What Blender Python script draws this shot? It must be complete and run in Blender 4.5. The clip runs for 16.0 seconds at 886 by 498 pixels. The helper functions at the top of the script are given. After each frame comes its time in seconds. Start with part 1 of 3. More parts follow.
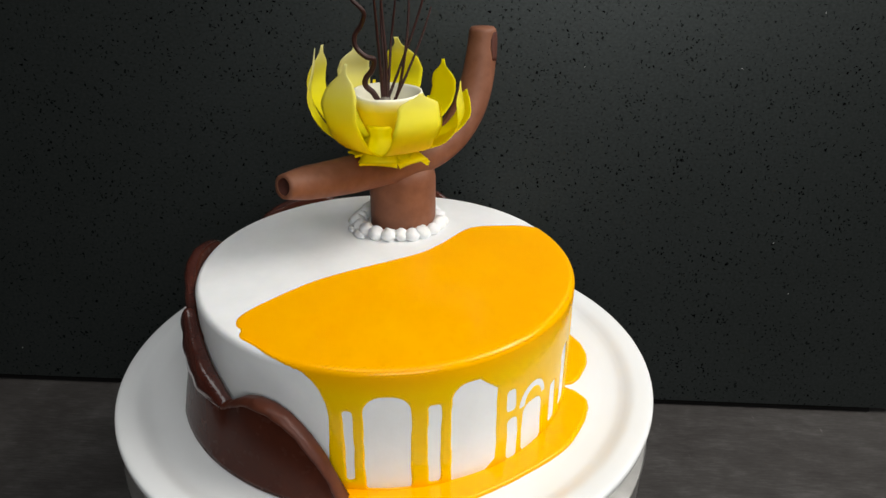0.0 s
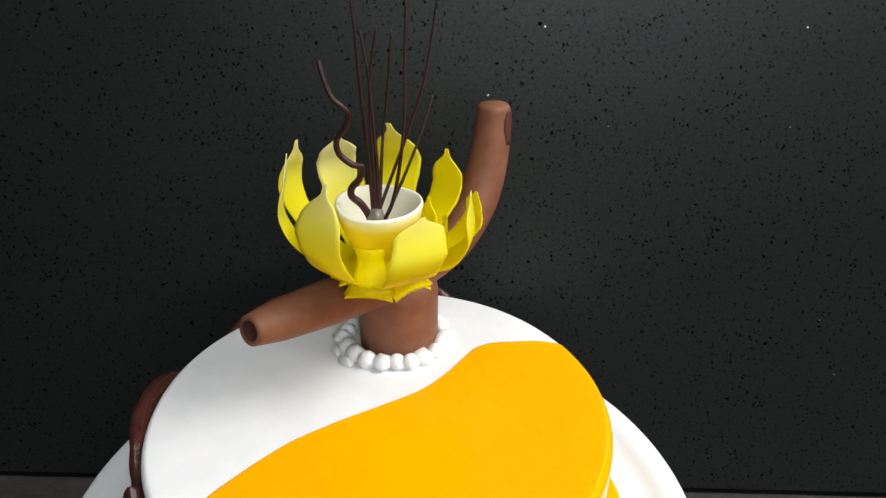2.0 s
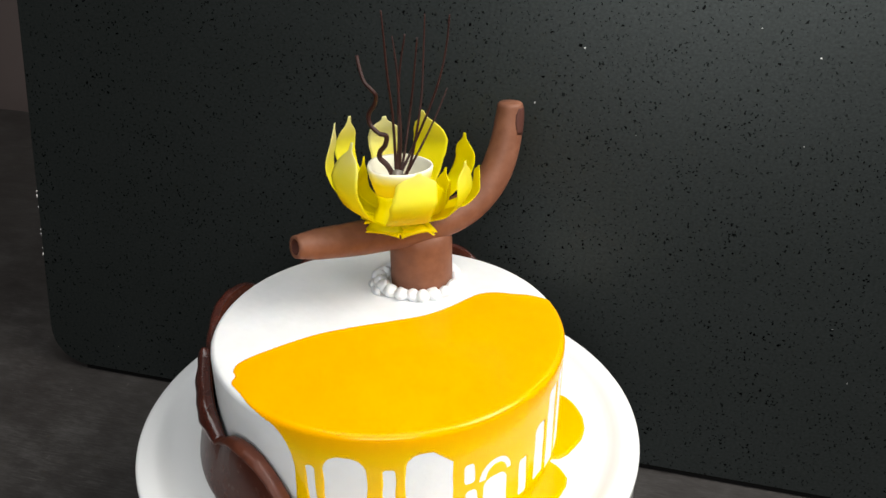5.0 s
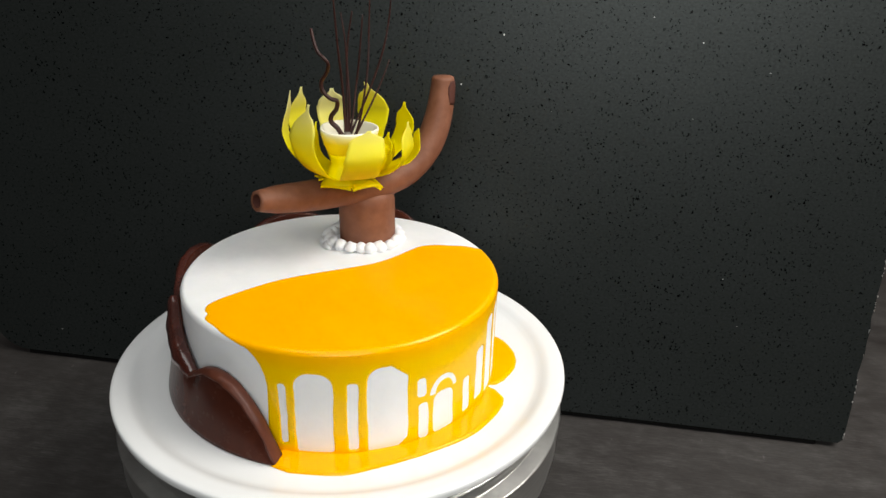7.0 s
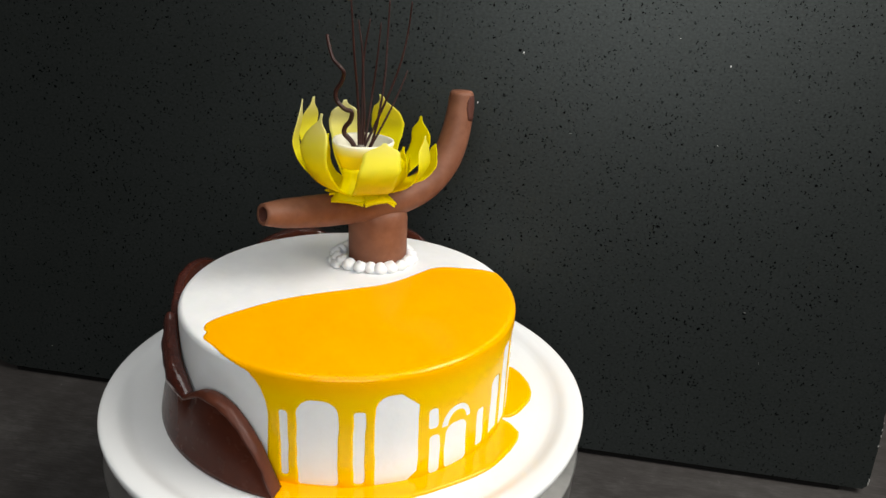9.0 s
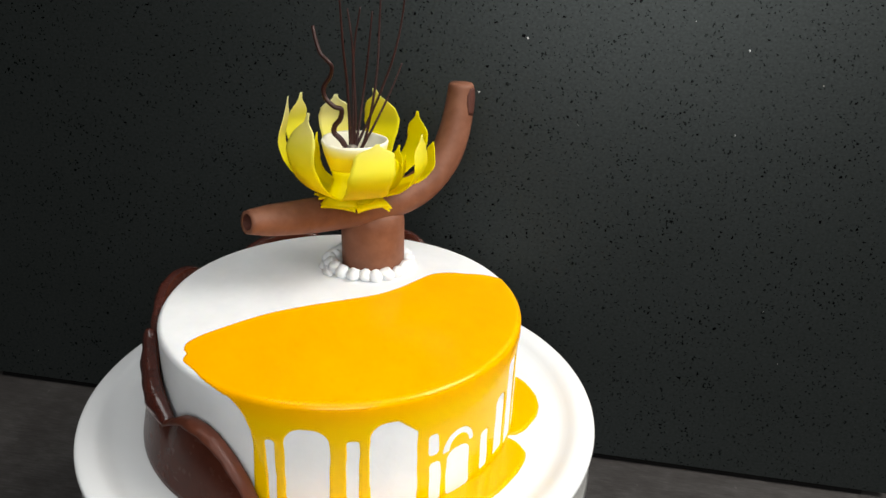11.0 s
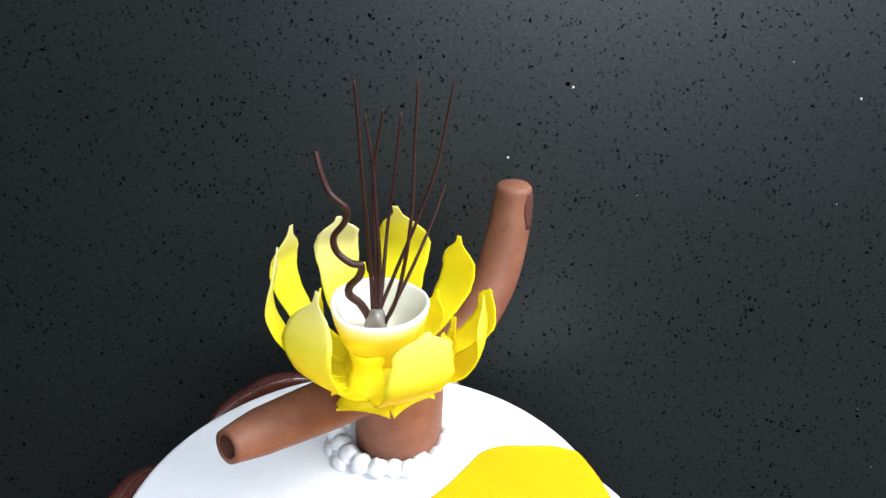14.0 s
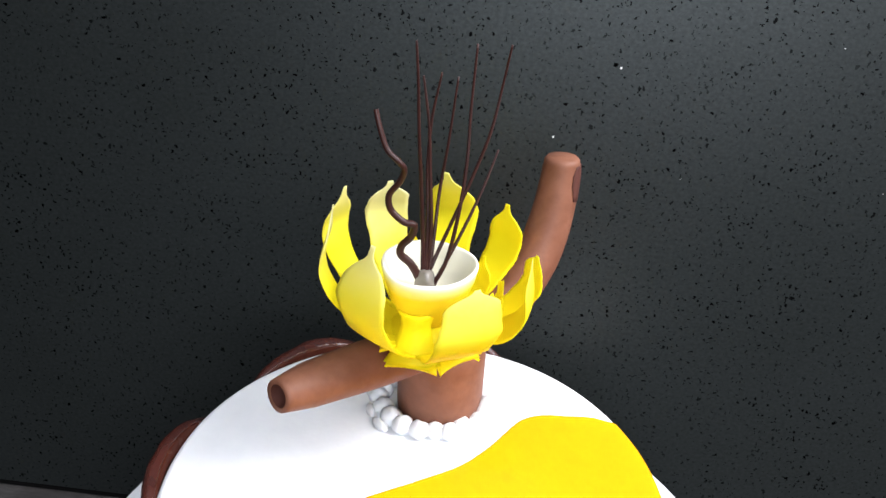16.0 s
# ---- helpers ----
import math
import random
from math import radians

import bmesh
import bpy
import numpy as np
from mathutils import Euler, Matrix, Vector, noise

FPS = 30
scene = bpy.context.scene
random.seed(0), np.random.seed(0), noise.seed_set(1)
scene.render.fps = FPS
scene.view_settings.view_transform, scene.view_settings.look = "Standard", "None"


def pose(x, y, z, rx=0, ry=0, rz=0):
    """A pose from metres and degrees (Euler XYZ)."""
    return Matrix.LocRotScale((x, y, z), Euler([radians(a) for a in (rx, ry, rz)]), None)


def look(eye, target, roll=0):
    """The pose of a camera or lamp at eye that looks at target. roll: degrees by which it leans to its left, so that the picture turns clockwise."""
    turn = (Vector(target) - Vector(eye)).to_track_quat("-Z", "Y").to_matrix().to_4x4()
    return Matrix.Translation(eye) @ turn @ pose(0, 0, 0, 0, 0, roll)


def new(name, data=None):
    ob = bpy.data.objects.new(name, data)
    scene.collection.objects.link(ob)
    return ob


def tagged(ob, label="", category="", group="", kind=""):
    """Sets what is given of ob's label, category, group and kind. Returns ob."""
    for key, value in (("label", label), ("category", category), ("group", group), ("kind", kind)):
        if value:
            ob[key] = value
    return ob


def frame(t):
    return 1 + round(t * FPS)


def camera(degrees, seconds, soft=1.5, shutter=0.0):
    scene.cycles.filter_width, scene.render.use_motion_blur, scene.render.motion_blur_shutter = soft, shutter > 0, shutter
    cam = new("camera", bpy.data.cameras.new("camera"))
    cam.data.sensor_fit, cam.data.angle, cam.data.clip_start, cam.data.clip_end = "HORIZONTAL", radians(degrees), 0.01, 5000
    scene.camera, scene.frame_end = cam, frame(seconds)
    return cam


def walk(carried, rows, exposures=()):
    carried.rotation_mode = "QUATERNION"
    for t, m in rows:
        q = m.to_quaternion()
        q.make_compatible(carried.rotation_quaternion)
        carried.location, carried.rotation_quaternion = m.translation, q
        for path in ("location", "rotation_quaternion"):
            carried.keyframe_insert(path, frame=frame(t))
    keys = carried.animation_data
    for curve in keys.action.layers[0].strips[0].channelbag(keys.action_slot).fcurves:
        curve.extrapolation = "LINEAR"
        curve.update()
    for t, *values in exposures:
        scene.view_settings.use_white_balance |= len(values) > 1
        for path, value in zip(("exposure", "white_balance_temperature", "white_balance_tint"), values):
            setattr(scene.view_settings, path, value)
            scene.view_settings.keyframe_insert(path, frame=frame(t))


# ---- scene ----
# ---- camera ----
cam = camera(60.2, 16.0)
# The cake stands a little out of level on its turntable: CAKE carries the cake's own axes
# (origin in the middle of the cake's top) into the world, where the worktop is z = 0.
CAKE = pose(0, 0, 0.2030, 0, -1.55, 0)
ROWS = [
    (0.0, 0.0339, -0.3653, 0.1896, 63.71, -0.54, 0.87),
    (0.5, 0.0262, -0.3277, 0.1943, 62.88, -0.23, -0.11),
    (1.0, 0.0288, -0.3040, 0.2095, 61.15, -0.36, -0.41),
    (1.5, 0.0231, -0.2805, 0.2175, 61.68, -0.71, -0.02),
    (2.0, 0.0245, -0.2614, 0.2209, 61.62, -0.53, -0.16),
    (2.5, 0.0267, -0.2495, 0.2274, 61.16, -0.44, -1.07),
    (3.0, 0.0207, -0.2381, 0.2291, 61.44, -0.48, -1.90),
    (3.5, 0.0201, -0.2341, 0.2278, 60.99, 0.39, -2.46),
    (4.0, 0.0577, -0.2775, 0.2327, 62.07, -0.03, 5.80),
    (4.5, 0.0951, -0.3237, 0.2321, 63.45, 0.00, 12.12),
    (5.0, 0.1158, -0.3596, 0.2310, 64.03, -0.26, 13.33),
    (5.2, 0.1207, -0.3693, 0.2363, 63.06, -0.47, 13.17),
    (7.3, 0.1104, -0.4341, 0.2150, 65.86, -2.11, 6.18),
    (7.5, 0.1099, -0.4335, 0.2158, 65.68, -2.56, 6.17),
    (8.0, 0.1048, -0.4257, 0.2062, 66.74, -2.76, 6.63),
    (8.5, 0.1047, -0.4181, 0.2020, 67.49, -3.27, 8.06),
    (8.7, 0.1005, -0.4156, 0.2010, 67.99, -3.26, 7.62),
    (10.8, 0.0954, -0.3754, 0.2002, 65.85, -2.85, 7.04),
    (11.0, 0.0968, -0.3732, 0.2039, 66.14, -2.41, 7.47),
    (11.5, 0.0812, -0.3540, 0.2154, 65.58, -1.82, 6.06),
    (12.0, 0.0655, -0.3310, 0.2261, 65.56, -1.44, 5.74),
    (12.5, 0.0621, -0.3117, 0.2236, 64.77, -1.27, 5.33),
    (13.0, 0.0533, -0.2861, 0.2240, 63.09, -0.88, 3.75),
    (13.5, 0.0328, -0.2450, 0.2329, 63.15, -1.26, 2.93),
    (14.0, 0.0256, -0.2114, 0.2375, 61.94, -2.14, 1.91),
    (14.5, 0.0219, -0.1917, 0.2346, 62.70, -2.26, 1.66),
    (15.0, 0.0222, -0.1927, 0.2345, 62.34, -2.15, 2.15),
    (15.5, 0.0257, -0.2116, 0.2377, 61.80, -2.51, 3.39),
    (16.0, 0.0176, -0.2233, 0.2277, 61.78, -3.02, 4.61),
]
EXPOSURES = [
    (0.0, -0.02, 6700, 10), (1.5, 0.08, 6600, 10), (3.5, 0.53, 6450, 11), (5.0, 0.38, 6700, 10), (7.5, 0.15, 6800, 10), (8.5, 0.15, 6800, 10),
    (11.0, 0.25, 6700, 10), (12.5, 0.36, 6550, 10), (13.0, 0.40, 6600, 10), (13.5, 0.52, 6600, 12), (14.0, 1.00, 5850, 11), (14.5, 1.12, 6350, 15), (15.5, 1.08, 6300, 15), (16.0, 0.98, 6100, 15),
]
walk(cam, [(t, CAKE @ pose(x, y, z, rx, ry, rz)) for t, x, y, z, rx, ry, rz in ROWS], EXPOSURES)

# ---- light ----
world = bpy.data.worlds.new("room_air")
scene.world = world
world.use_nodes = True
world.node_tree.nodes["Background"].inputs["Color"].default_value = (0.9, 0.95, 1.0, 1)
world.node_tree.nodes["Background"].inputs["Strength"].default_value = 0.01


def area_lamp(name, eye, target, sx, sy, watts, colour, spread):
    data = bpy.data.lights.new(name, "AREA")
    data.shape, data.size, data.size_y = "RECTANGLE", sx, sy
    data.energy, data.color, data.spread = watts, colour, radians(spread)
    ob = new(name, data)
    ob.matrix_basis = look(eye, target)
    return ob


area_lamp("work_light", (0.88, -0.08, 1.12), (0.0, 0.03, 0.18), 0.65, 0.65, 15.5, (1.0, 0.98, 0.95), 180)
area_lamp("ceiling_light", (0.02, -0.40, 1.86), (0.0, -0.1, 0.0), 1.4, 1.0, 10.0, (0.96, 0.98, 1.0), 180)
area_lamp("side_light", (0.36, -1.60, 1.02), (0.08, 0.1, 0.28), 1.0, 0.7, 12.5, (0.94, 0.98, 1.0), 180)


# ---- materials ----
class Mat:
    """A small wrapper round a node material."""

    def __init__(self, name, rough=0.5, metal=0.0, colour=(0.5, 0.5, 0.5)):
        self.m = bpy.data.materials.new(name)
        self.m.use_nodes = True
        self.t = self.m.node_tree
        self.b = self.t.nodes["Principled BSDF"]
        self.b.inputs["Roughness"].default_value = rough
        self.b.inputs["Metallic"].default_value = metal
        self.b.inputs["Base Color"].default_value = (*colour, 1)

    def node(self, kind, **values):
        n = self.t.nodes.new(kind)
        for k, v in values.items():
            n.inputs[k.replace("_", " ")].default_value = v
        return n

    def link(self, a, b):
        self.t.links.new(a, b)

    def coords(self, scale=(1, 1, 1)):
        c = self.t.nodes.new("ShaderNodeTexCoord")
        mp = self.t.nodes.new("ShaderNodeMapping")
        mp.inputs["Scale"].default_value = scale
        self.link(c.outputs["Object"], mp.inputs["Vector"])
        return mp.outputs["Vector"]

    def noise(self, scale, detail=4, stretch=(1, 1, 1), rough=0.6):
        n = self.node("ShaderNodeTexNoise", Scale=scale, Detail=detail, Roughness=rough)
        self.link(self.coords(stretch), n.inputs["Vector"])
        return n.outputs["Fac"]

    def ramp(self, fac, stops):
        r = self.t.nodes.new("ShaderNodeValToRGB")
        el = r.color_ramp.elements
        while len(el) < len(stops):
            el.new(0.5)
        for e, (pos, col) in zip(el, stops):
            e.position = pos
            e.color = (*col, 1) if len(col) == 3 else col
        self.link(fac, r.inputs["Fac"])
        return r.outputs["Color"]

    def mix(self, fac, a, b, mode="MIX"):
        n = self.t.nodes.new("ShaderNodeMix")
        n.data_type, n.blend_type = "RGBA", mode
        for val, sock in ((fac, n.inputs[0]), (a, n.inputs[6]), (b, n.inputs[7])):
            if isinstance(val, (int, float)):
                sock.default_value = val
            elif isinstance(val, tuple):
                sock.default_value = (*val, 1)
            else:
                self.link(val, sock)
        return n.outputs[2]

    def bump(self, fac, strength, dist=0.001):
        n = self.node("ShaderNodeBump", Strength=strength, Distance=dist)
        self.link(fac, n.inputs["Height"])
        self.link(n.outputs["Normal"], self.b.inputs["Normal"])

    def base(self, col):
        self.link(col, self.b.inputs["Base Color"])

    def rough(self, fac, lo, hi):
        n = self.node("ShaderNodeMapRange")
        n.inputs["To Min"].default_value, n.inputs["To Max"].default_value = lo, hi
        self.link(fac, n.inputs["Value"])
        self.link(n.outputs["Result"], self.b.inputs["Roughness"])

    def sub(self, weight, radius=(0.004, 0.002, 0.001)):
        self.b.inputs["Subsurface Weight"].default_value = weight
        self.b.inputs["Subsurface Radius"].default_value = (1, 0.6, 0.3)
        self.b.inputs["Subsurface Scale"].default_value = radius[0]


def cream_material():
    m = Mat("whipped_cream", 0.55)
    m.base(m.ramp(m.noise(45, 5), [(0.3, (0.79, 0.805, 0.815)), (0.7, (0.86, 0.87, 0.88))]))
    m.bump(m.noise(220, 4), 0.25, 0.0006)
    m.sub(0.04)
    return m.m


def glaze_material():
    m = Mat("mango_glaze", 0.17)
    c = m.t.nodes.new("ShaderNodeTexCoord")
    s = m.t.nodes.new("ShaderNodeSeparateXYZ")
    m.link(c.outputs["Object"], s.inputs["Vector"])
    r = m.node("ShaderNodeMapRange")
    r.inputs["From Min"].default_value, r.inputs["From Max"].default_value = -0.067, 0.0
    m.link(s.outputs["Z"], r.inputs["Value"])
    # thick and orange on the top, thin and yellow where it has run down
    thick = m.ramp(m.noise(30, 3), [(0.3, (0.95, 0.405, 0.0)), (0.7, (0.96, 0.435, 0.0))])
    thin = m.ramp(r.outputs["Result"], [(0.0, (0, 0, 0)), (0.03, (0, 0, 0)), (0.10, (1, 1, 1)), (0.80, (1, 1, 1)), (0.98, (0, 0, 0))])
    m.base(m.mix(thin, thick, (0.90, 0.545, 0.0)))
    m.bump(m.noise(60, 2), 0.04, 0.0006)
    m.b.inputs["Specular IOR Level"].default_value = 0.2
    return m.m


def chocolate_material(name, dark, light, rough_lo, rough_hi, bump=0.15, gloss=0.26):
    m = Mat(name, 0.4)
    n = m.mix(0.5, m.noise(28, 4), m.noise(130, 5))
    m.base(m.ramp(n, [(0.38, dark), (0.62, light)]))
    m.rough(m.noise(150, 3), rough_lo, rough_hi)
    m.bump(m.noise(400 if bump < 0.3 else 160, 3), bump, 0.0004)
    m.b.inputs["Specular IOR Level"].default_value = gloss
    return m.m


def petal_material():
    """Thin white chocolate, sprayed yellow from the foot upwards; how far up is carried by each petal's own object colour."""
    m = Mat("sprayed_white_chocolate", 0.5)
    c = m.t.nodes.new("ShaderNodeTexCoord")
    s = m.t.nodes.new("ShaderNodeSeparateXYZ")
    m.link(c.outputs["Object"], s.inputs["Vector"])
    spray = m.node("ShaderNodeMath")
    spray.operation = "MULTIPLY_ADD"
    spray.inputs[1].default_value, spray.inputs[2].default_value = 0.010, -0.005
    m.link(m.noise(75, 5), spray.inputs[0])
    add = m.node("ShaderNodeMath")
    m.link(s.outputs["Z"], add.inputs[0])
    m.link(spray.outputs[0], add.inputs[1])
    info = m.t.nodes.new("ShaderNodeObjectInfo")
    own = m.t.nodes.new("ShaderNodeSeparateColor")
    m.link(info.outputs["Color"], own.inputs["Color"])
    reach = m.node("ShaderNodeMath")
    reach.operation = "MULTIPLY_ADD"
    reach.inputs[1].default_value, reach.inputs[2].default_value = -0.1, 0.05
    m.link(own.outputs["Red"], reach.inputs[0])
    low = m.node("ShaderNodeMath")
    m.link(add.outputs[0], low.inputs[0])
    m.link(reach.outputs[0], low.inputs[1])
    r = m.node("ShaderNodeMapRange")
    r.inputs["From Min"].default_value, r.inputs["From Max"].default_value = 0.060, 0.105
    m.link(low.outputs[0], r.inputs["Value"])
    col = m.ramp(r.outputs["Result"], [(0.0, (0.95, 0.86, 0.0)), (0.30, (0.95, 0.88, 0.012)), (0.55, (0.95, 0.89, 0.09)), (0.78, (0.94, 0.89, 0.30)), (1.0, (0.93, 0.90, 0.50))])
    m.base(col)
    m.bump(m.noise(160, 4), 0.15, 0.0004)
    m.b.inputs["Specular IOR Level"].default_value = 0.2
    # light shines through the thin sheet
    thin = m.t.nodes.new("ShaderNodeBsdfTranslucent")
    m.link(col, thin.inputs["Color"])
    blend = m.t.nodes.new("ShaderNodeMixShader")
    blend.inputs["Fac"].default_value = 0.46
    m.link(m.b.outputs["BSDF"], blend.inputs[1])
    m.link(thin.outputs["BSDF"], blend.inputs[2])
    m.link(blend.outputs["Shader"], m.t.nodes["Material Output"].inputs["Surface"])
    return m.m


def cup_material():
    m = Mat("white_chocolate_cup", 0.4)
    c = m.t.nodes.new("ShaderNodeTexCoord")
    s = m.t.nodes.new("ShaderNodeSeparateXYZ")
    m.link(c.outputs["Object"], s.inputs["Vector"])
    r = m.node("ShaderNodeMapRange")
    r.inputs["From Min"].default_value, r.inputs["From Max"].default_value = 0.066, 0.086
    m.link(s.outputs["Z"], r.inputs["Value"])
    m.base(m.ramp(r.outputs["Result"], [(0.0, (0.91, 0.66, 0.0)), (0.68, (0.90, 0.71, 0.02)), (0.88, (0.86, 0.78, 0.30)), (1.0, (0.85, 0.83, 0.68))]))
    m.bump(m.noise(200, 3), 0.1, 0.0004)
    m.sub(0.2)
    m.b.inputs["Subsurface Radius"].default_value = (1, 1, 1)
    return m.m


def board_material():
    m = Mat("dark_speckled_board", 0.5)
    warp = m.node("ShaderNodeTexNoise", Scale=300.0, Detail=2.0)
    co = m.coords()
    m.link(co, warp.inputs["Vector"])
    add = m.t.nodes.new("ShaderNodeMix")
    add.data_type, add.blend_type = "RGBA", "LINEAR_LIGHT"
    add.inputs[0].default_value = 0.0022
    m.link(co, add.inputs[6])
    m.link(warp.outputs["Color"], add.inputs[7])

    def flakes(scale, cut, stretch, turn):
        """Small angular flecks, one in a cell at most, of many sizes and often none."""
        mp = m.t.nodes.new("ShaderNodeMapping")
        mp.inputs["Scale"].default_value, mp.inputs["Rotation"].default_value = stretch, (0, turn, 0)
        m.link(add.outputs[2], mp.inputs["Vector"])
        v = m.node("ShaderNodeTexVoronoi", Scale=scale)
        v.distance = "MANHATTAN"
        m.link(mp.outputs["Vector"], v.inputs["Vector"])
        own = m.t.nodes.new("ShaderNodeSeparateColor")
        m.link(v.outputs["Color"], own.inputs["Color"])
        size = m.node("ShaderNodeMath")
        size.operation = "DIVIDE"
        m.link(v.outputs["Distance"], size.inputs[0])
        m.link(own.outputs["Red"], size.inputs[1])
        return m.ramp(size.outputs[0], [(cut, (1, 1, 1)), (cut + 0.03, (0, 0, 0))])

    f1 = flakes(330.0, 0.38, (1, 1, 0.62), 0.5)
    f2 = flakes(400.0, 0.37, (0.62, 1, 1.0), 0.2)
    f3 = flakes(190.0, 0.21, (0.7, 1, 0.9), -0.7)
    patch = m.ramp(m.noise(14, 4), [(0.36, (0.45, 0.45, 0.45)), (0.6, (1, 1, 1))])
    dark = m.mix(1.0, m.mix(1.0, m.mix(1.0, f1, f2, "LIGHTEN"), patch, "MULTIPLY"), f3, "LIGHTEN")
    ground = m.ramp(m.noise(9, 6, (1, 1, 2)), [(0.3, (0.0086, 0.0104, 0.0099)), (0.7, (0.0110, 0.0130, 0.0128))])
    grain = m.ramp(m.noise(420, 3, (0.5, 1, 1)), [(0.3, (0.75, 0.75, 0.75)), (0.7, (1.15, 1.15, 1.15))])
    ground = m.mix(1.0, ground, grain, "MULTIPLY")
    m.base(m.mix(dark, ground, (0.001, 0.001, 0.0012)))
    m.rough(m.noise(30, 4), 0.39, 0.44)
    m.b.inputs["Specular Tint"].default_value = (0.90, 0.98, 0.96, 1)
    fine = m.ramp(m.noise(520, 4, (0.8, 1, 1)), [(0.32, (0.30, 0.30, 0.30)), (0.68, (0.46, 0.46, 0.46))])
    gloss = m.mix(dark, fine, (0.0, 0.0, 0.0))
    m.link(gloss, m.b.inputs["Specular IOR Level"])
    m.bump(m.noise(500, 3), 0.06, 0.0004)
    return m.m


def worktop_material():
    """Worn, dull steel: clouds of grime, fine scratches along and across, pale nicks."""
    m = Mat("worn_dark_steel", 0.4, 0.25)
    streak = m.noise(40, 7, (0.7, 1.5, 1), 0.7)
    cloud = m.noise(7, 7, (1, 1, 1), 0.65)
    fine = m.noise(330, 4, (0.25, 2.0, 1), 0.7)
    tone = m.mix(0.3, m.mix(0.45, streak, cloud), fine)
    col = m.ramp(tone, [(0.36, (0.020, 0.0165, 0.0155)), (0.50, (0.046, 0.0425, 0.0405)), (0.64, (0.092, 0.088, 0.085))])
    scratch = m.ramp(m.noise(120, 4, (0.12, 5.0, 1)), [(0.66, (0, 0, 0)), (0.74, (0.7, 0.7, 0.7))])
    nick = m.ramp(m.noise(85, 3, (2.6, 0.7, 1)), [(0.71, (0, 0, 0)), (0.75, (0.6, 0.6, 0.6))])
    m.base(m.mix(nick, m.mix(scratch, col, (0.14, 0.135, 0.13)), (0.16, 0.155, 0.15)))
    m.rough(tone, 0.42, 0.62)
    m.bump(m.mix(0.5, streak, fine), 0.08, 0.0008)
    return m.m


def plain(name, colour, rough, metal=0.0, var=0.08, scale=20):
    m = Mat(name, rough, metal)
    lo = tuple(c * (1 - var) for c in colour)
    hi = tuple(min(1, c * (1 + var)) for c in colour)
    m.base(m.ramp(m.noise(scale, 5), [(0.3, lo), (0.7, hi)]))
    return m.m


def steel_material():
    m = Mat("polished_steel", 0.3, 1.0)
    n = m.noise(60, 4, (1, 1, 8))
    m.base(m.ramp(n, [(0.3, (0.46, 0.46, 0.45)), (0.7, (0.58, 0.575, 0.56))]))
    m.rough(n, 0.30, 0.42)
    m.b.inputs["Metallic"].default_value = 0.95
    return m.m


CREAM, GLAZE = cream_material(), glaze_material()
TUBE_CHOC = chocolate_material("matt_milk_chocolate", (0.158, 0.061, 0.033), (0.222, 0.095, 0.056), 0.45, 0.60)
COLLAR_CHOC = chocolate_material("glossy_dark_chocolate", (0.042, 0.0100, 0.0052), (0.066, 0.0165, 0.0088), 0.20, 0.32)
LIP_CHOC = chocolate_material("shiny_dark_chocolate", (0.038, 0.0085, 0.0058), (0.066, 0.0158, 0.0100), 0.08, 0.26, 1.0, 0.55)
COLLAR_CHOC.node_tree.nodes["Principled BSDF"].inputs["Specular IOR Level"].default_value = 0.14
LIP_CHOC.node_tree.nodes["Principled BSDF"].inputs["Specular IOR Level"].default_value = 0.6
LIP_CHOC.node_tree.nodes["Principled BSDF"].inputs["Coat Weight"].default_value = 0.35
LIP_CHOC.node_tree.nodes["Principled BSDF"].inputs["Coat Roughness"].default_value = 0.16
EDGE_CHOC = chocolate_material("satin_dark_chocolate", (0.062, 0.0165, 0.0090), (0.100, 0.0290, 0.0155), 0.34, 0.50, 0.4)
# dark for the torn edge, and for shade painted into the roll's hollow
TORN_HOLLOW_CHOC = chocolate_material("torn_and_hollow_shade_chocolate", (0.065, 0.022, 0.016), (0.085, 0.030, 0.021), 0.6, 0.75, 0.4)
STICK_CHOC = chocolate_material("thin_dark_chocolate", (0.026, 0.0090, 0.0070), (0.046, 0.0165, 0.0130), 0.3, 0.45)
PETAL, CUP = petal_material(), cup_material()
BOARD, WORKTOP, STEEL = board_material(), worktop_material(), steel_material()
PLATE = plain("white_glazed_plate", (0.80, 0.815, 0.82), 0.10, 0.0, 0.015, 12)
CHIP = plain("bare_white_foam", (0.75, 0.74, 0.72), 0.8)
WALL = plain("painted_wall", (0.24, 0.235, 0.23), 0.7, 0.0, 0.06, 3)
BROWN_WALL = plain("brown_painted_wall", (0.15, 0.118, 0.112), 0.7, 0.0, 0.05, 3)
FLOOR = plain("floor_tile", (0.22, 0.21, 0.20), 0.5, 0.0, 0.1, 4)
CEILING = plain("white_ceiling", (0.7, 0.7, 0.69), 0.8, 0.0, 0.03, 2)
# matt black that stands for the shade below the board's foot
GAP_SHADE = plain("gap_shade_black", (0.0025, 0.0022, 0.0022), 0.85, 0.0, 0.2, 60)
GAP_SHADE.node_tree.nodes["Principled BSDF"].inputs["Specular IOR Level"].default_value = 0.1
GELATINE = plain("setting_gelatine", (0.20, 0.18, 0.15), 0.2)
WHITE_CHOC = plain("white_chocolate", (0.84, 0.81, 0.64), 0.4, 0.0, 0.03, 60)


# ---- builders ----
def mesh_from(name, verts, faces, material, smooth=True):
    me = bpy.data.meshes.new(name)
    me.from_pydata([tuple(v) for v in verts], [], [tuple(f) for f in faces])
    me.materials.append(material)
    me.polygons.foreach_set("use_smooth", [smooth] * len(me.polygons))
    me.update()
    return me


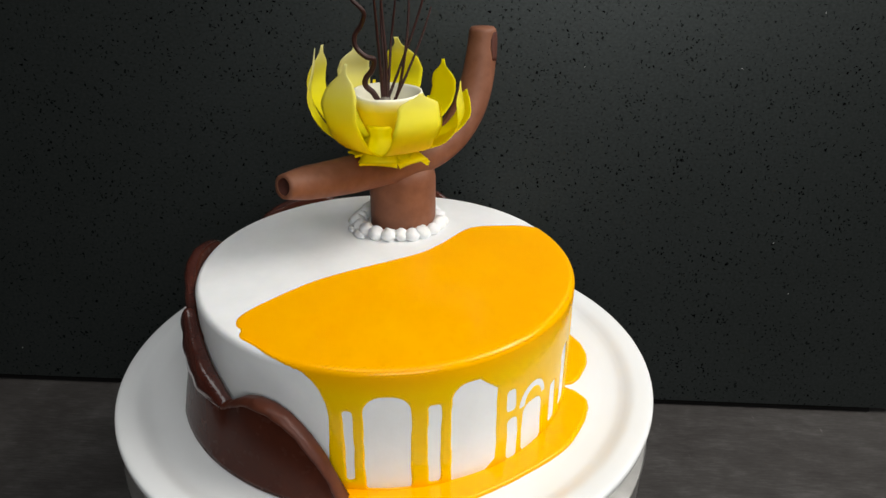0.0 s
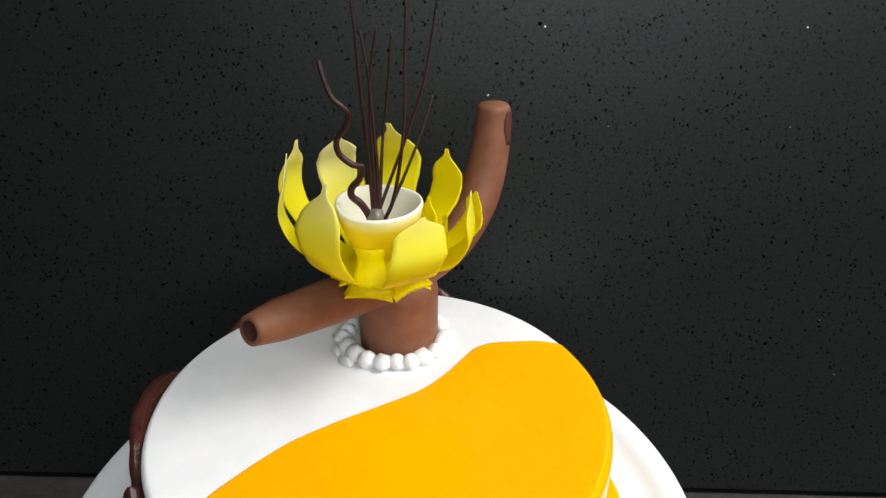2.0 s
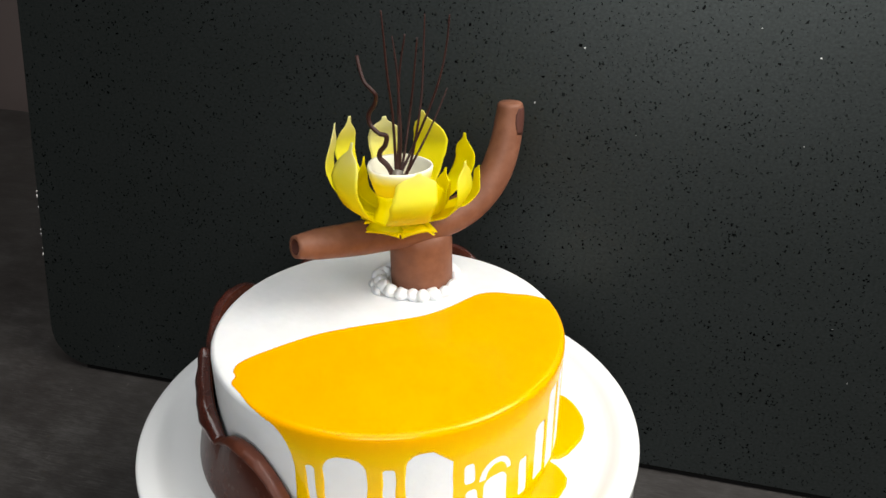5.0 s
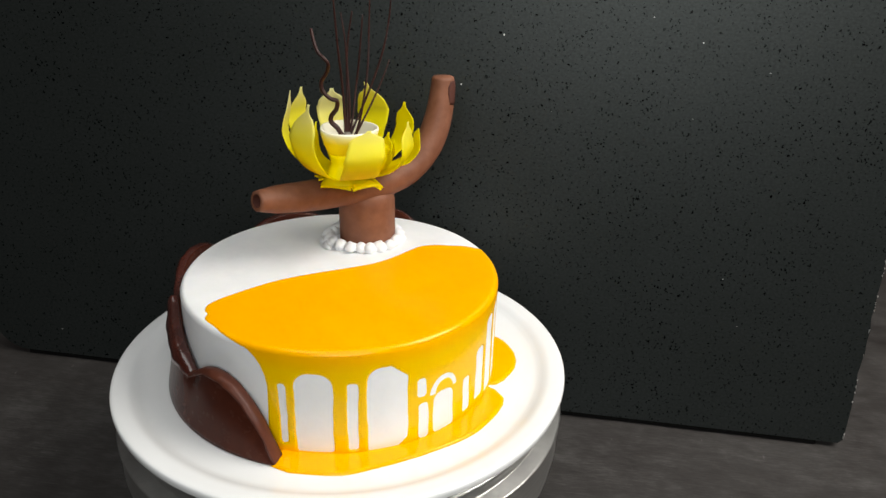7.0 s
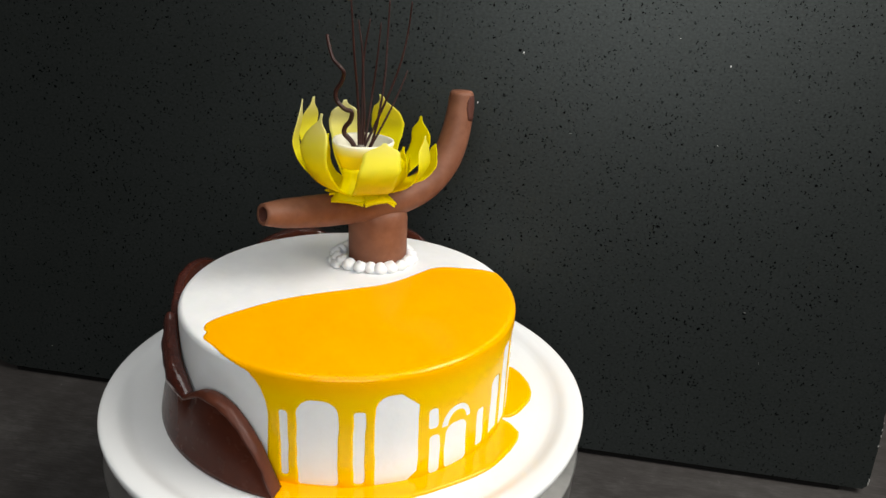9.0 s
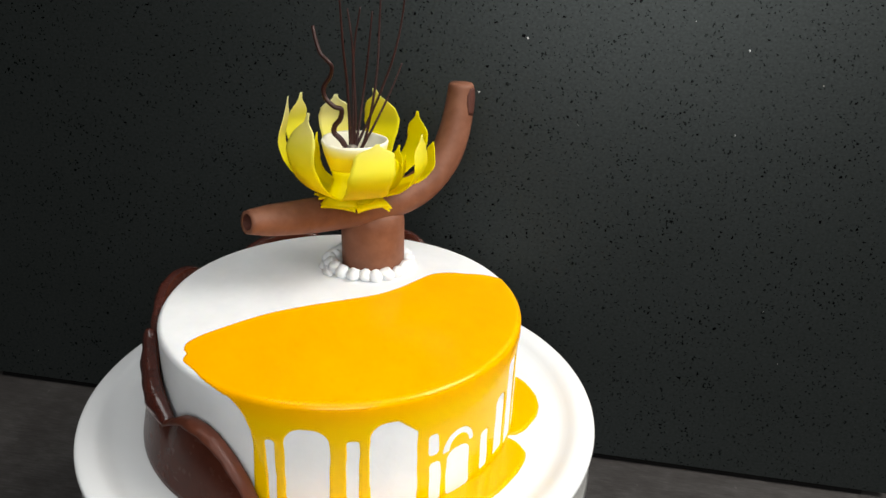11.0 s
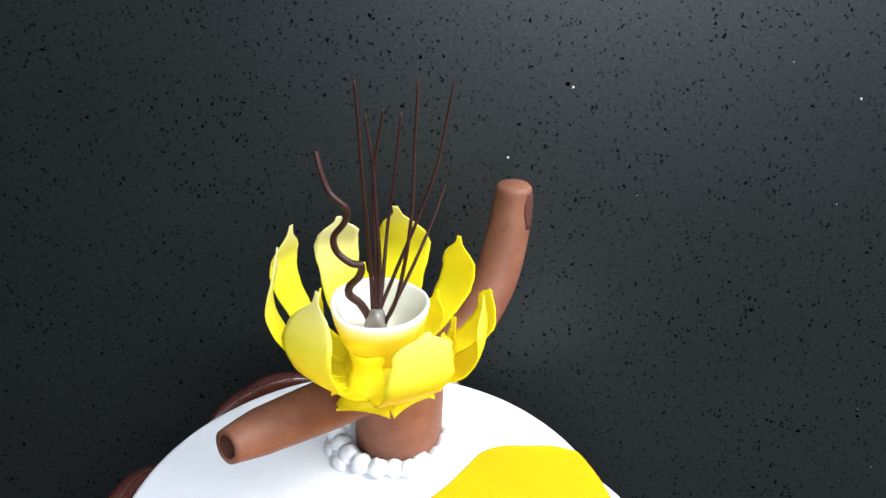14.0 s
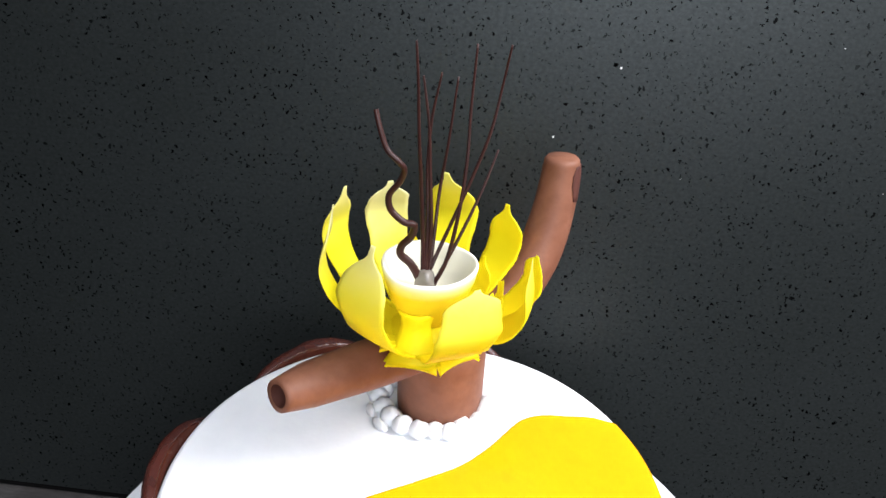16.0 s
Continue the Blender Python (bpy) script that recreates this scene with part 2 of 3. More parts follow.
def part(name, me, parent, label="", matrix=None):
    ob = new(name, me)
    ob.parent = parent
    if matrix is not None:
        ob.matrix_basis = matrix
    if label:
        ob["label"] = label
    return ob


def thing(name, label, category, group="", kind="", matrix=None):
    ob = new(name)
    ob.empty_display_size = 0.02
    ob.matrix_basis = CAKE if matrix is None else matrix
    return tagged(ob, label, category, group, kind)


def grid_mesh(name, grid, material, close_u=False, close_v=False, cap_ends=""):
    """grid: rows of points."""
    g = np.asarray(grid, float)
    nv, nu = g.shape[:2]
    faces = []
    for i in range(nv if close_v else nv - 1):
        for j in range(nu if close_u else nu - 1):
            a, b = i * nu + j, i * nu + (j + 1) % nu
            c, d = ((i + 1) % nv) * nu + (j + 1) % nu, ((i + 1) % nv) * nu + j
            faces.append((a, b, c, d))
    if "first" in cap_ends:
        faces.append(tuple(range(nu - 1, -1, -1)))
    if "last" in cap_ends:
        faces.append(tuple((nv - 1) * nu + j for j in range(nu)))
    return mesh_from(name, g.reshape(-1, 3), faces, material)


def shell_mesh(name, grid, thick, material, crisp=True):
    """A sheet with thickness from a grid of points; thick may vary by row."""
    g = np.asarray(grid, float)
    nv, nu = g.shape[:2]
    du = np.gradient(g, axis=1)
    dv = np.gradient(g, axis=0)
    n = np.cross(du, dv)
    n /= np.linalg.norm(n, axis=2, keepdims=True) + 1e-12
    th = np.broadcast_to(np.asarray(thick, float).reshape(-1, 1, 1) if np.ndim(thick) else np.full((nv, 1, 1), thick), (nv, nu, 1))
    a, b = g + n * th / 2, g - n * th / 2
    verts = np.concatenate([a.reshape(-1, 3), b.reshape(-1, 3)])
    off, faces = nv * nu, []
    for i in range(nv - 1):
        for j in range(nu - 1):
            p, q, r, s = i * nu + j, i * nu + j + 1, (i + 1) * nu + j + 1, (i + 1) * nu + j
            faces.append((p, q, r, s))
            faces.append((off + s, off + r, off + q, off + p))
    ring = [j for j in range(nu)] + [i * nu + nu - 1 for i in range(1, nv)] + [(nv - 1) * nu + j for j in range(nu - 2, -1, -1)] + [i * nu for i in range(nv - 2, 0, -1)]
    for k in range(len(ring)):
        p, q = ring[k], ring[(k + 1) % len(ring)]
        faces.append((q, p, off + p, off + q))
    me = mesh_from(name, verts, faces, material)
    if crisp:
        me.polygons.foreach_set("use_smooth", [True] * (len(faces) - len(ring)) + [False] * len(ring))
    return me


def spline(points, n):
    """Catmull-Rom through points, n samples in all."""
    p = np.asarray(points, float)
    p = np.vstack([2 * p[0] - p[1], p, 2 * p[-1] - p[-2]])
    out = []
    for s in np.linspace(0, len(p) - 3 - 1e-9, n):
        i, t = int(s), s - int(s)
        a, b, c, d = p[i:i + 4]
        out.append(0.5 * (2 * b + (c - a) * t + (2 * a - 5 * b + 4 * c - d) * t * t + (3 * b - a - 3 * c + d) * t ** 3))
    return np.array(out)


def sweep_rings(path, radii, segs):
    path = np.asarray(path, float)
    tan = np.gradient(path, axis=0)
    tan /= np.linalg.norm(tan, axis=1, keepdims=True)
    up = np.array([0.3, 0.2, 0.93])
    rings = []
    ang = np.linspace(0, 2 * np.pi, segs, endpoint=False)
    for c, t, r in zip(path, tan, radii):
        up = up - t * up.dot(t)
        up /= np.linalg.norm(up)
        side = np.cross(t, up)
        rings.append(c + r * (np.outer(np.cos(ang), up) + np.outer(np.sin(ang), side)))
    return np.array(rings)


def sweep(name, path, radii, segs, material):
    return grid_mesh(name, sweep_rings(path, radii, segs), material, close_u=True, cap_ends="first last")


def lathe(name, profile, segs, material, centre=(0, 0), wobble=None, caps="first last"):
    ang = np.linspace(0, 2 * np.pi, segs, endpoint=False)
    g = []
    for r, z in profile:
        rr = r if wobble is None else r + np.array([wobble(a, z) for a in ang])
        g.append(np.stack([centre[0] + rr * np.cos(ang), centre[1] + rr * np.sin(ang), np.full(segs, z)], 1))
    return grid_mesh(name, g, material, close_u=True, cap_ends=caps)


def coat(name, us, vs, dist, place, thick, soft, material):
    """A poured coat: the part of the sheet (us x vs) where dist(u, v) > 0, rounded down to nothing at its edge.
    place(u, v, h) gives the point h above the surface."""
    uu, vv = np.meshgrid(us, vs)
    d = dist(uu, vv)
    verts, faces, made = [], [], {}

    def vert(u, v, dd):
        k = (round(u, 7), round(v, 7))
        if k not in made:
            s = min(1.0, max(0.0, dd / soft))
            made[k] = len(verts)
            verts.append(place(u, v, -0.0002 + thick * math.sqrt(max(0.0, 1 - (1 - s) ** 2))))
        return made[k]

    for i in range(len(vs) - 1):
        for j in range(len(us) - 1):
            cell = [(i, j), (i, j + 1), (i + 1, j + 1), (i + 1, j)]
            ds = [d[c] for c in cell]
            if max(ds) <= 0:
                continue
            poly = []
            for k in range(4):
                (a, b), (da, db) = (cell[k], cell[(k + 1) % 4]), (ds[k], ds[(k + 1) % 4])
                if da > 0:
                    poly.append(vert(uu[a], vv[a], da))
                if (da > 0) != (db > 0):
                    f = da / (da - db)
                    poly.append(vert(uu[a] + f * (uu[b] - uu[a]), vv[a] + f * (vv[b] - vv[a]), 0.0))
            poly = list(dict.fromkeys(poly))
            if len(poly) >= 3:
                faces.append(poly)
    return mesh_from(name, verts, faces, material)


def box_mesh(name, lo, hi, material, bevel=0.0):
    bm = bmesh.new()
    bmesh.ops.create_cube(bm, size=1)
    for v in bm.verts:
        v.co = Vector([lo[k] + (v.co[k] + 0.5) * (hi[k] - lo[k]) for k in range(3)])
    if bevel:
        bmesh.ops.bevel(bm, geom=bm.edges[:], offset=bevel, segments=3, affect="EDGES", profile=0.5)
    me = bpy.data.meshes.new(name)
    bm.to_mesh(me)
    bm.free()
    me.materials.append(material)
    return me


# ---- room ----
IDENT = Matrix()
room = [
    ("floor", (-3.2, -3.2, -0.95), (3.2, 3.2, -0.9), FLOOR, "dull grey tiled kitchen floor"),
    ("ceiling", (-3.2, -3.2, 1.9), (3.2, 3.2, 1.95), CEILING, "plain white kitchen ceiling"),
    ("wall_north", (-3.2, 1.6, -0.9), (3.2, 1.7, 1.9), BROWN_WALL, "dull brown painted wall behind the worktop"),
    ("wall_south", (-3.2, -3.2, -0.9), (3.2, -3.1, 1.9), WALL, "light grey painted kitchen wall"),
    ("wall_west", (-3.2, -3.1, -0.9), (-3.1, 1.6, 1.9), WALL, "light grey painted kitchen wall"),
    ("wall_east", (3.1, -3.1, -0.9), (3.2, 1.6, 1.9), WALL, "light grey painted kitchen wall"),
]
for nm, lo, hi, mat, lab in room:
    tagged(new(nm, box_mesh(nm, lo, hi, mat)), lab, nm.split("_")[0], kind="structure")

worktop = thing("worktop", "dark worn steel worktop with fine scratches", "worktop", matrix=IDENT)
part("top", box_mesh("top", (-1.6, -0.75, -0.04), (1.6, 0.85, 0.0), WORKTOP, 0.003), worktop)
for x in (-1.52, 1.46):
    for y in (-0.70, 0.74):
        part("leg", box_mesh("leg", (x, y, -0.9), (x + 0.06, y + 0.06, -0.04), STEEL, 0.004), worktop)


# ---- the board behind the cake ----
def board():
    """A leaning board with a rounded lower corner and chipped edges."""
    x0, x1, height, thick, r = -0.383, 0.414, 0.62, 0.022, 0.035
    foot = 0.0034
    out = [(x1, foot + 0.004), (x1, height), (x0, height)]
    out += [(x0 + r - r * math.cos(a), foot + r - r * math.sin(a)) for a in np.linspace(0, math.pi / 2, 9)]
    out += [(x1 - 0.004, foot)]
    # finer points down the right edge, a little ragged
    rng = random.Random(5)
    edge = [(x1 + rng.uniform(-0.0012, 0.0008), z) for z in np.linspace(foot + 0.004, height, 60)]
    out = edge + out[2:]
    bm = bmesh.new()
    front = [bm.verts.new((x, 0.0, z)) for x, z in out]
    f = bm.faces.new(front)
    ext = bmesh.ops.extrude_face_region(bm, geom=[f])
    for v in ext["geom"]:
        if isinstance(v, bmesh.types.BMVert):
            v.co.y += thick
    bmesh.ops.recalc_face_normals(bm, faces=bm.faces[:])
    me = bpy.data.meshes.new("panel")
    bm.to_mesh(me)
    bm.free()
    me.materials.append(BOARD)
    lean = 8.3
    root = thing("backdrop_board", "dark grey speckled board with chipped edges leaning upright on the worktop", "board", matrix=pose(0, 0.1530, 0.0018, -lean, 0, 0))
    part("panel", me, root)
    # a black strip put in for the dark shade along the foot
    part("foot_shade", box_mesh("foot_shade", (x0 + r, 0.0008, -0.0006), (x1 - 0.022, 0.018, foot), GAP_SHADE), root, "black strip painted in for the shade under the board")
    # white chips where the coat has come off the edges
    for k in range(42):
        right = k < 34
        z = rng.choice((0.016, 0.055, 0.10, 0.125, 0.17, 0.22, 0.27)) + rng.gauss(0, 0.009) if right else rng.uniform(0.10, 0.17)
        z = max(0.009, z)
        x = x1 if right else x0
        s = rng.uniform(0.0003, 0.0010) * rng.uniform(0.6, 1.4) * (1.0 if right else 0.8)
        pts = [(x + rng.uniform(-1, 0.6) * s, -0.0006, z + dz) for dz in (-s * 1.6, s * 1.6)] + [(x + 0.0006 * (1 if right else -1), 0.0035, z)]
        pts += [(x - s * 0.8 * (1 if right else -1), 0.001, z)]
        part("chip", mesh_from("chip", pts, [(0, 1, 2), (0, 3, 1), (1, 3, 2), (0, 2, 3)], CHIP, False), root)
    # pale flecks that show through the face: place along and up the board, size
    for x, z, r in [(0.0840, 0.3290, 0.0008), (0.2405, 0.3340, 0.0007), (0.2415, 0.2742, 0.0004), (0.2870, 0.1432, 0.0004), (0.0525, 0.2875, 0.0008), (-0.3120, 0.0284, 0.0005), (0.2000, 0.3507, 0.0004), (0.2950, 0.3149, 0.0004), (0.1281, 0.2709, 0.0003), (0.3059, 0.1019, 0.0004)]:
        ring = [(x + r * rng.uniform(0.5, 1.1) * math.cos(a), 0.0, z + r * rng.uniform(0.5, 1.1) * math.sin(a)) for a in np.linspace(0, 2 * math.pi, 7)[:-1]]
        part("chip", mesh_from("chip", ring + [(x, -0.0003, z)], [(k, (k + 1) % 6, 6) for k in range(6)], CHIP, False), root)
    return root


board()


# ---- turntable and plate ----
def turntable():
    root = thing("cake_turntable", "round polished steel cake turntable under the plate", "turntable")
    part("drum", lathe("drum", [(0.120, -0.080), (0.1370, -0.0805), (0.1378, -0.083), (0.1372, -0.0880), (0.1380, -0.0884), (0.1462, -0.0892), (0.1472, -0.0897), (0.1474, -0.0906), (0.1466, -0.0914), (0.1462, -0.094), (0.1462, -0.112), (0.144, -0.125), (0.138, -0.140), (0.128, -0.155), (0.112, -0.168), (0.09, -0.176), (0.05, -0.180)], 128, STEEL), root)
    part("stem", lathe("stem", [(0.045, -0.178), (0.030, -0.184), (0.027, -0.194), (0.04, -0.200)], 48, STEEL), root)
    part("foot", lathe("foot", [(0.075, -0.194), (0.080, -0.196), (0.081, -0.2045)], 64, STEEL), root)
    return root


def plate():
    root = thing("cake_plate", "round white glazed plate with a wide flat rim", "plate")
    prof = [(0.118, -0.080), (0.132, -0.0775), (0.1455, -0.0695), (0.1476, -0.0660), (0.1475, -0.0634), (0.1462, -0.0624), (0.1440, -0.0621), (0.1410, -0.0621), (0.1385, -0.0622), (0.1364, -0.0627), (0.1342, -0.0637), (0.1315, -0.0651), (0.1280, -0.0663), (0.1220, -0.0668), (0.1150, -0.0669), (0.0800, -0.0670), (0.0400, -0.0670)]
    prof = spline([(r, z, 0) for r, z in prof], 60)[:, :2]
    part("dish", lathe("dish", [tuple(q) for q in prof], 160, PLATE), root)
    return root


turntable()
plate()

# ---- the cake ----
R, Z0, EDGE = 0.0998, -0.0668, 0.0032


def rim_profile(v):
    """Radius, height and outward slope of the cake's side at v: below 0 across the top towards the middle, above 0 down the side."""
    quarter = EDGE * math.pi / 2
    if v < 0:
        return R - EDGE + v, 0.0, math.pi / 2
    if v < quarter:
        a = v / EDGE
        return R - EDGE + EDGE * math.sin(a), -EDGE + EDGE * math.cos(a), math.pi / 2 - a
    return R, -EDGE - (v - quarter), 0.0


def v_of_z(z):
    return EDGE * math.pi / 2 - EDGE - z


def on_cake(th, v, h):
    r, z, a = rim_profile(v)
    r, z = r + h * math.cos(a), z + h * math.sin(a)
    return (r * math.cos(th), r * math.sin(th), z)


# the edge of the glaze on the top: an S from the left rim to the right rim
S_EDGE = spline([(x, y, 0) for x, y in [(-0.0300, -0.1120), (-0.0502, -0.0860), (-0.0606, -0.0752), (-0.0618, -0.0690), (-0.0648, -0.0652), (-0.0658, -0.0586), (-0.0619, -0.0505), (-0.0554, -0.0421), (-0.0461, -0.0312), (-0.0344, -0.0198), (-0.0186, -0.0088), (-0.0001, 0.0023), (0.0171, 0.0132), (0.0284, 0.0253), (0.0362, 0.0365), (0.0434, 0.0458), (0.0525, 0.0503), (0.0635, 0.0513), (0.0751, 0.0519), (0.0862, 0.0493), (0.0992, 0.0489), (0.1200, 0.0470)]], 160)[:, :2]


def smooth_poly_distance(x, y):
    """Signed distance to the S edge, positive on the glaze's side (to its right, seen along it)."""
    best = np.full(x.shape, 9.0)
    sign = np.ones(x.shape)
    for a, b in zip(S_EDGE[:-1], S_EDGE[1:]):
        e = b - a
        wx, wy = x - a[0], y - a[1]
        t = np.clip((wx * e[0] + wy * e[1]) / e.dot(e), 0, 1)
        dist = np.hypot(wx - t * e[0], wy - t * e[1])
        cross = e[0] * wy - e[1] * wx
        near = dist < best
        best = np.where(near, dist, best)
        sign = np.where(near, np.where(cross < 0, 1.0, -1.0), sign)
    return best * sign


# bare windows between the drips: angle from, to; height of top, foot (degrees, metres), rounding of the top
WINDOWS = [
    (-96.7, -94.6, -0.0215, -0.0600, 0.0015), (-91.6, -79.8, -0.0137, -0.0645, 0.0085), (-75.2, -72.0, -0.0200, -0.0635, 0.0015),
    (-68.9, -56.0, -0.0117, -0.0662, 0.0080), (-51.8, -49.2, -0.0250, -0.0360, 0.0016), (-51.2, -48.6, -0.0420, -0.0645, 0.0016),
    (-45.4, -37.5, -0.0385, -0.0640, 0.0050), (-31.8, -28.3, -0.0390, -0.0622, 0.0016), (-24.0, -18.2, -0.0260, -0.0612, 0.0040),
    (-16.0, -9.0, -0.0120, -0.0640, 0.0030), (-7.5, 5.0, -0.0100, -0.0640, 0.0040), (9.0, 13.0, -0.0180, -0.0640, 0.0020), (19.0, 40.0, -0.0110, -0.0900, 0.0060),
]


def glaze_distance(th, v):
    quarter = EDGE * math.pi / 2
    r = np.where(v < 0, R - EDGE + v, R)
    # a point below the rim is judged as if it lay flat beyond it
    flat = np.where(v < 0, r, R - EDGE + v)
    top = smooth_poly_distance(flat * np.cos(th), flat * np.sin(th))
    z = -EDGE - (v - quarter)
    deg = np.degrees(th)
    left = np.interp(-z, [0.0, 0.0015, 0.0036, 0.0075, 0.0115, 0.0180, 0.0245, 0.067], [-116.5, -111.5, -107.0, -104.4, -102.8, -101.4, -100.9, -101.2])
    wav = 0.15 * np.sin(z * 160)
    side = (np.radians(deg - left - wav) * R) * 0.8
    side = np.minimum(side, np.radians(31 - deg) * R)
    for a, b, zt, zf, rr in WINDOWS:
        c, hw = (a + b) / 2, np.radians(b - a) / 2 * R
        jig = 0.0002 * np.sin(z * 150 + c) + 0.00012 * np.sin(z * 420 + 2 * c)
        lean = 0.0
        x = np.abs(np.radians(deg - c) * R + jig + lean)
        y = np.abs(z - (zt + zf) / 2)
        hh = (zt - zf) / 2
        rt = np.where(z > (zt + zf) / 2, rr, min(rr, 0.0015))
        rt = np.minimum(rt, hw * 0.98)
        qx, qy = x - hw + rt, y - hh + rt
        box = np.hypot(np.maximum(qx, 0), np.maximum(qy, 0)) + np.minimum(np.maximum(qx, qy), 0) - rt
        if (a, b) == (-68.9, -56.0):
            # this window has its right corners cut aslant
            lx = np.radians(deg - c) * R
            box = np.maximum(box, (lx - 0.002) * 0.654 + (z - zt) * 0.756)
            box = np.maximum(box, (lx - 0.005) * 0.693 - (z - zf) * 0.722)
        side = np.minimum(side, box)
    # a thin bare arch above one of the windows
    ax, az = np.radians(deg + 41.4) * R, z + 0.0385
    arch = np.maximum(np.abs(np.hypot(ax, az * 0.9) - 0.0085) - 0.0012, -(az - 0.001))
    side = np.minimum(side, arch)
    w = np.clip(v / quarter, 0, 1)
    return np.where(v <= 0, top, np.where(v >= quarter, side, top * (1 - w) + side * w))


def cake():
    root = thing("layer_cake", "round white cream cake half covered in poured yellow mango glaze", "cake")
    prof = [(0.02, Z0), (R - 0.0005, Z0), (R, Z0 + 0.001)] + [(R, z) for z in np.linspace(Z0 + 0.006, -EDGE - 0.001, 14)]
    prof += [(R - EDGE + EDGE * math.cos(a), -EDGE + EDGE * math.sin(a)) for a in np.linspace(0, math.pi / 2, 7)]
    prof += [(r, 0.0) for r in (0.088, 0.075, 0.05, 0.02)]
    part("cream_coat", lathe("cream_coat", prof, 160, CREAM, wobble=lambda a, z: 0.0003 * math.sin(3 * a + 40 * z) + 0.00018 * math.sin(7 * a + 1)), root)
    us = np.radians(np.linspace(-150, 60, 700))
    quarter = EDGE * math.pi / 2
    vs = np.concatenate([np.linspace(-0.09658, -0.008, 70), np.linspace(-0.0072, 0.0, 10)[:-1], np.linspace(0, quarter, 9)[:-1], np.linspace(quarter, v_of_z(Z0 + 0.0006), 110)])
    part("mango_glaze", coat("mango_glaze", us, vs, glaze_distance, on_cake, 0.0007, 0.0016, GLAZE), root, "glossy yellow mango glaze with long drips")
    us2 = np.radians(np.linspace(60, 210, 200))
    vs2 = np.concatenate([np.linspace(-0.09658, -0.003, 90)])
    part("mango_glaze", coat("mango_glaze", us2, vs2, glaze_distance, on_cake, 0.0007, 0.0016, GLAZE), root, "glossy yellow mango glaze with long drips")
    # the puddle at the cake's foot
    deg = [-101, -97.5, -91.5, -83, -77, -70, -58, -51.6, -43, -34, -24, -18, -15, -12, -10.3, -9.2, -8, -5, -1, 3, 8, 13, 17, 20, 23, 26, 28]
    rad = [0.098, 0.1128, 0.1162, 0.1166, 0.1166, 0.1146, 0.1122, 0.1124, 0.1142, 0.1152, 0.1156, 0.1145, 0.1128, 0.1065, 0.098, 0.0985, 0.1045, 0.1085, 0.1115, 0.1145, 0.1166, 0.1170, 0.1155, 0.1138, 0.1110, 0.1045, 0.097]

    def puddle(th, r):
        d = np.degrees(th)
        return np.minimum(np.interp(d, deg, rad) + 0.0003 * np.sin(d * 0.31) - r, r - 0.0975)

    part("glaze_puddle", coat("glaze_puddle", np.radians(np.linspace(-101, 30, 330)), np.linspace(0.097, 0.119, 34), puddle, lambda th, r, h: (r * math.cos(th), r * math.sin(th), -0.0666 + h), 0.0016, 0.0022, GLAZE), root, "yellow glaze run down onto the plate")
    return root


cake()


# ---- chocolate collar ----
def collar_mesh(name, angles, tops, lips, material, n, outs, drops=None, edge_material=None):
    """A sheet of chocolate standing on the plate round the cake, its upper edge turned outwards and hanging down by drops."""
    th = np.linspace(angles[0], angles[-1], n)
    order = np.argsort(angles)
    along = lambda values: np.interp(th, np.array(angles)[order], np.array(values)[order])
    zt, lip, out = along(tops), along(lips), along(outs)
    drop = along(drops) if drops else 0.42 * lip
    k = np.ones(5) / 5
    zt = np.convolve(np.pad(zt, 2, mode="edge"), k, "valid")
    rows, thick = [], []
    a = np.radians(th)
    # the upper edge leans in against the cake, and its curl reaches out again
    hug = 0.65 * 0.0103 * np.clip((-0.010 - zt) / 0.056, 0, 1) ** 1.1
    rumple = 0.0003 * np.sin(th * 0.13) + 0.0002 * np.sin(th * 0.31 + 1)
    for s in np.linspace(0, 1, 31):
        up, curl = min(1.0, s / 0.5), max(0.0, (s - 0.5) / 0.5)
        z = -0.0664 + up * (zt + 0.0664)
        flare = 0.0103 * np.clip((-0.010 - z) / 0.056, 0, 1) ** 1.1
        r = 0.1009 + out + flare - hug * up ** 2 + rumple * up
        lump = 1 + 0.06 * np.sin(th * 0.21 + 1) + 0.05 * np.sin(th * 0.53) + 0.04 * np.sin(th * 0.9 + 9 * curl)
        r = r + (lip * lump + hug) * math.sin(min(1.0, curl * 1.35) * math.pi / 2)
        z = z + 0.16 * lip * math.sin(math.pi * min(1.0, curl * 1.6)) - drop * max(0.0, (curl - 0.25) / 0.75) ** 1.2
        rows.append(np.stack([r * np.cos(a), r * np.sin(a), z], 1))
        thick.append(0.0024 - 0.0010 * curl ** 2)
    return shell_mesh(name, rows[:17], thick[:17], material), shell_mesh("curled_edge", rows[15:], thick[15:], edge_material or LIP_CHOC, False)


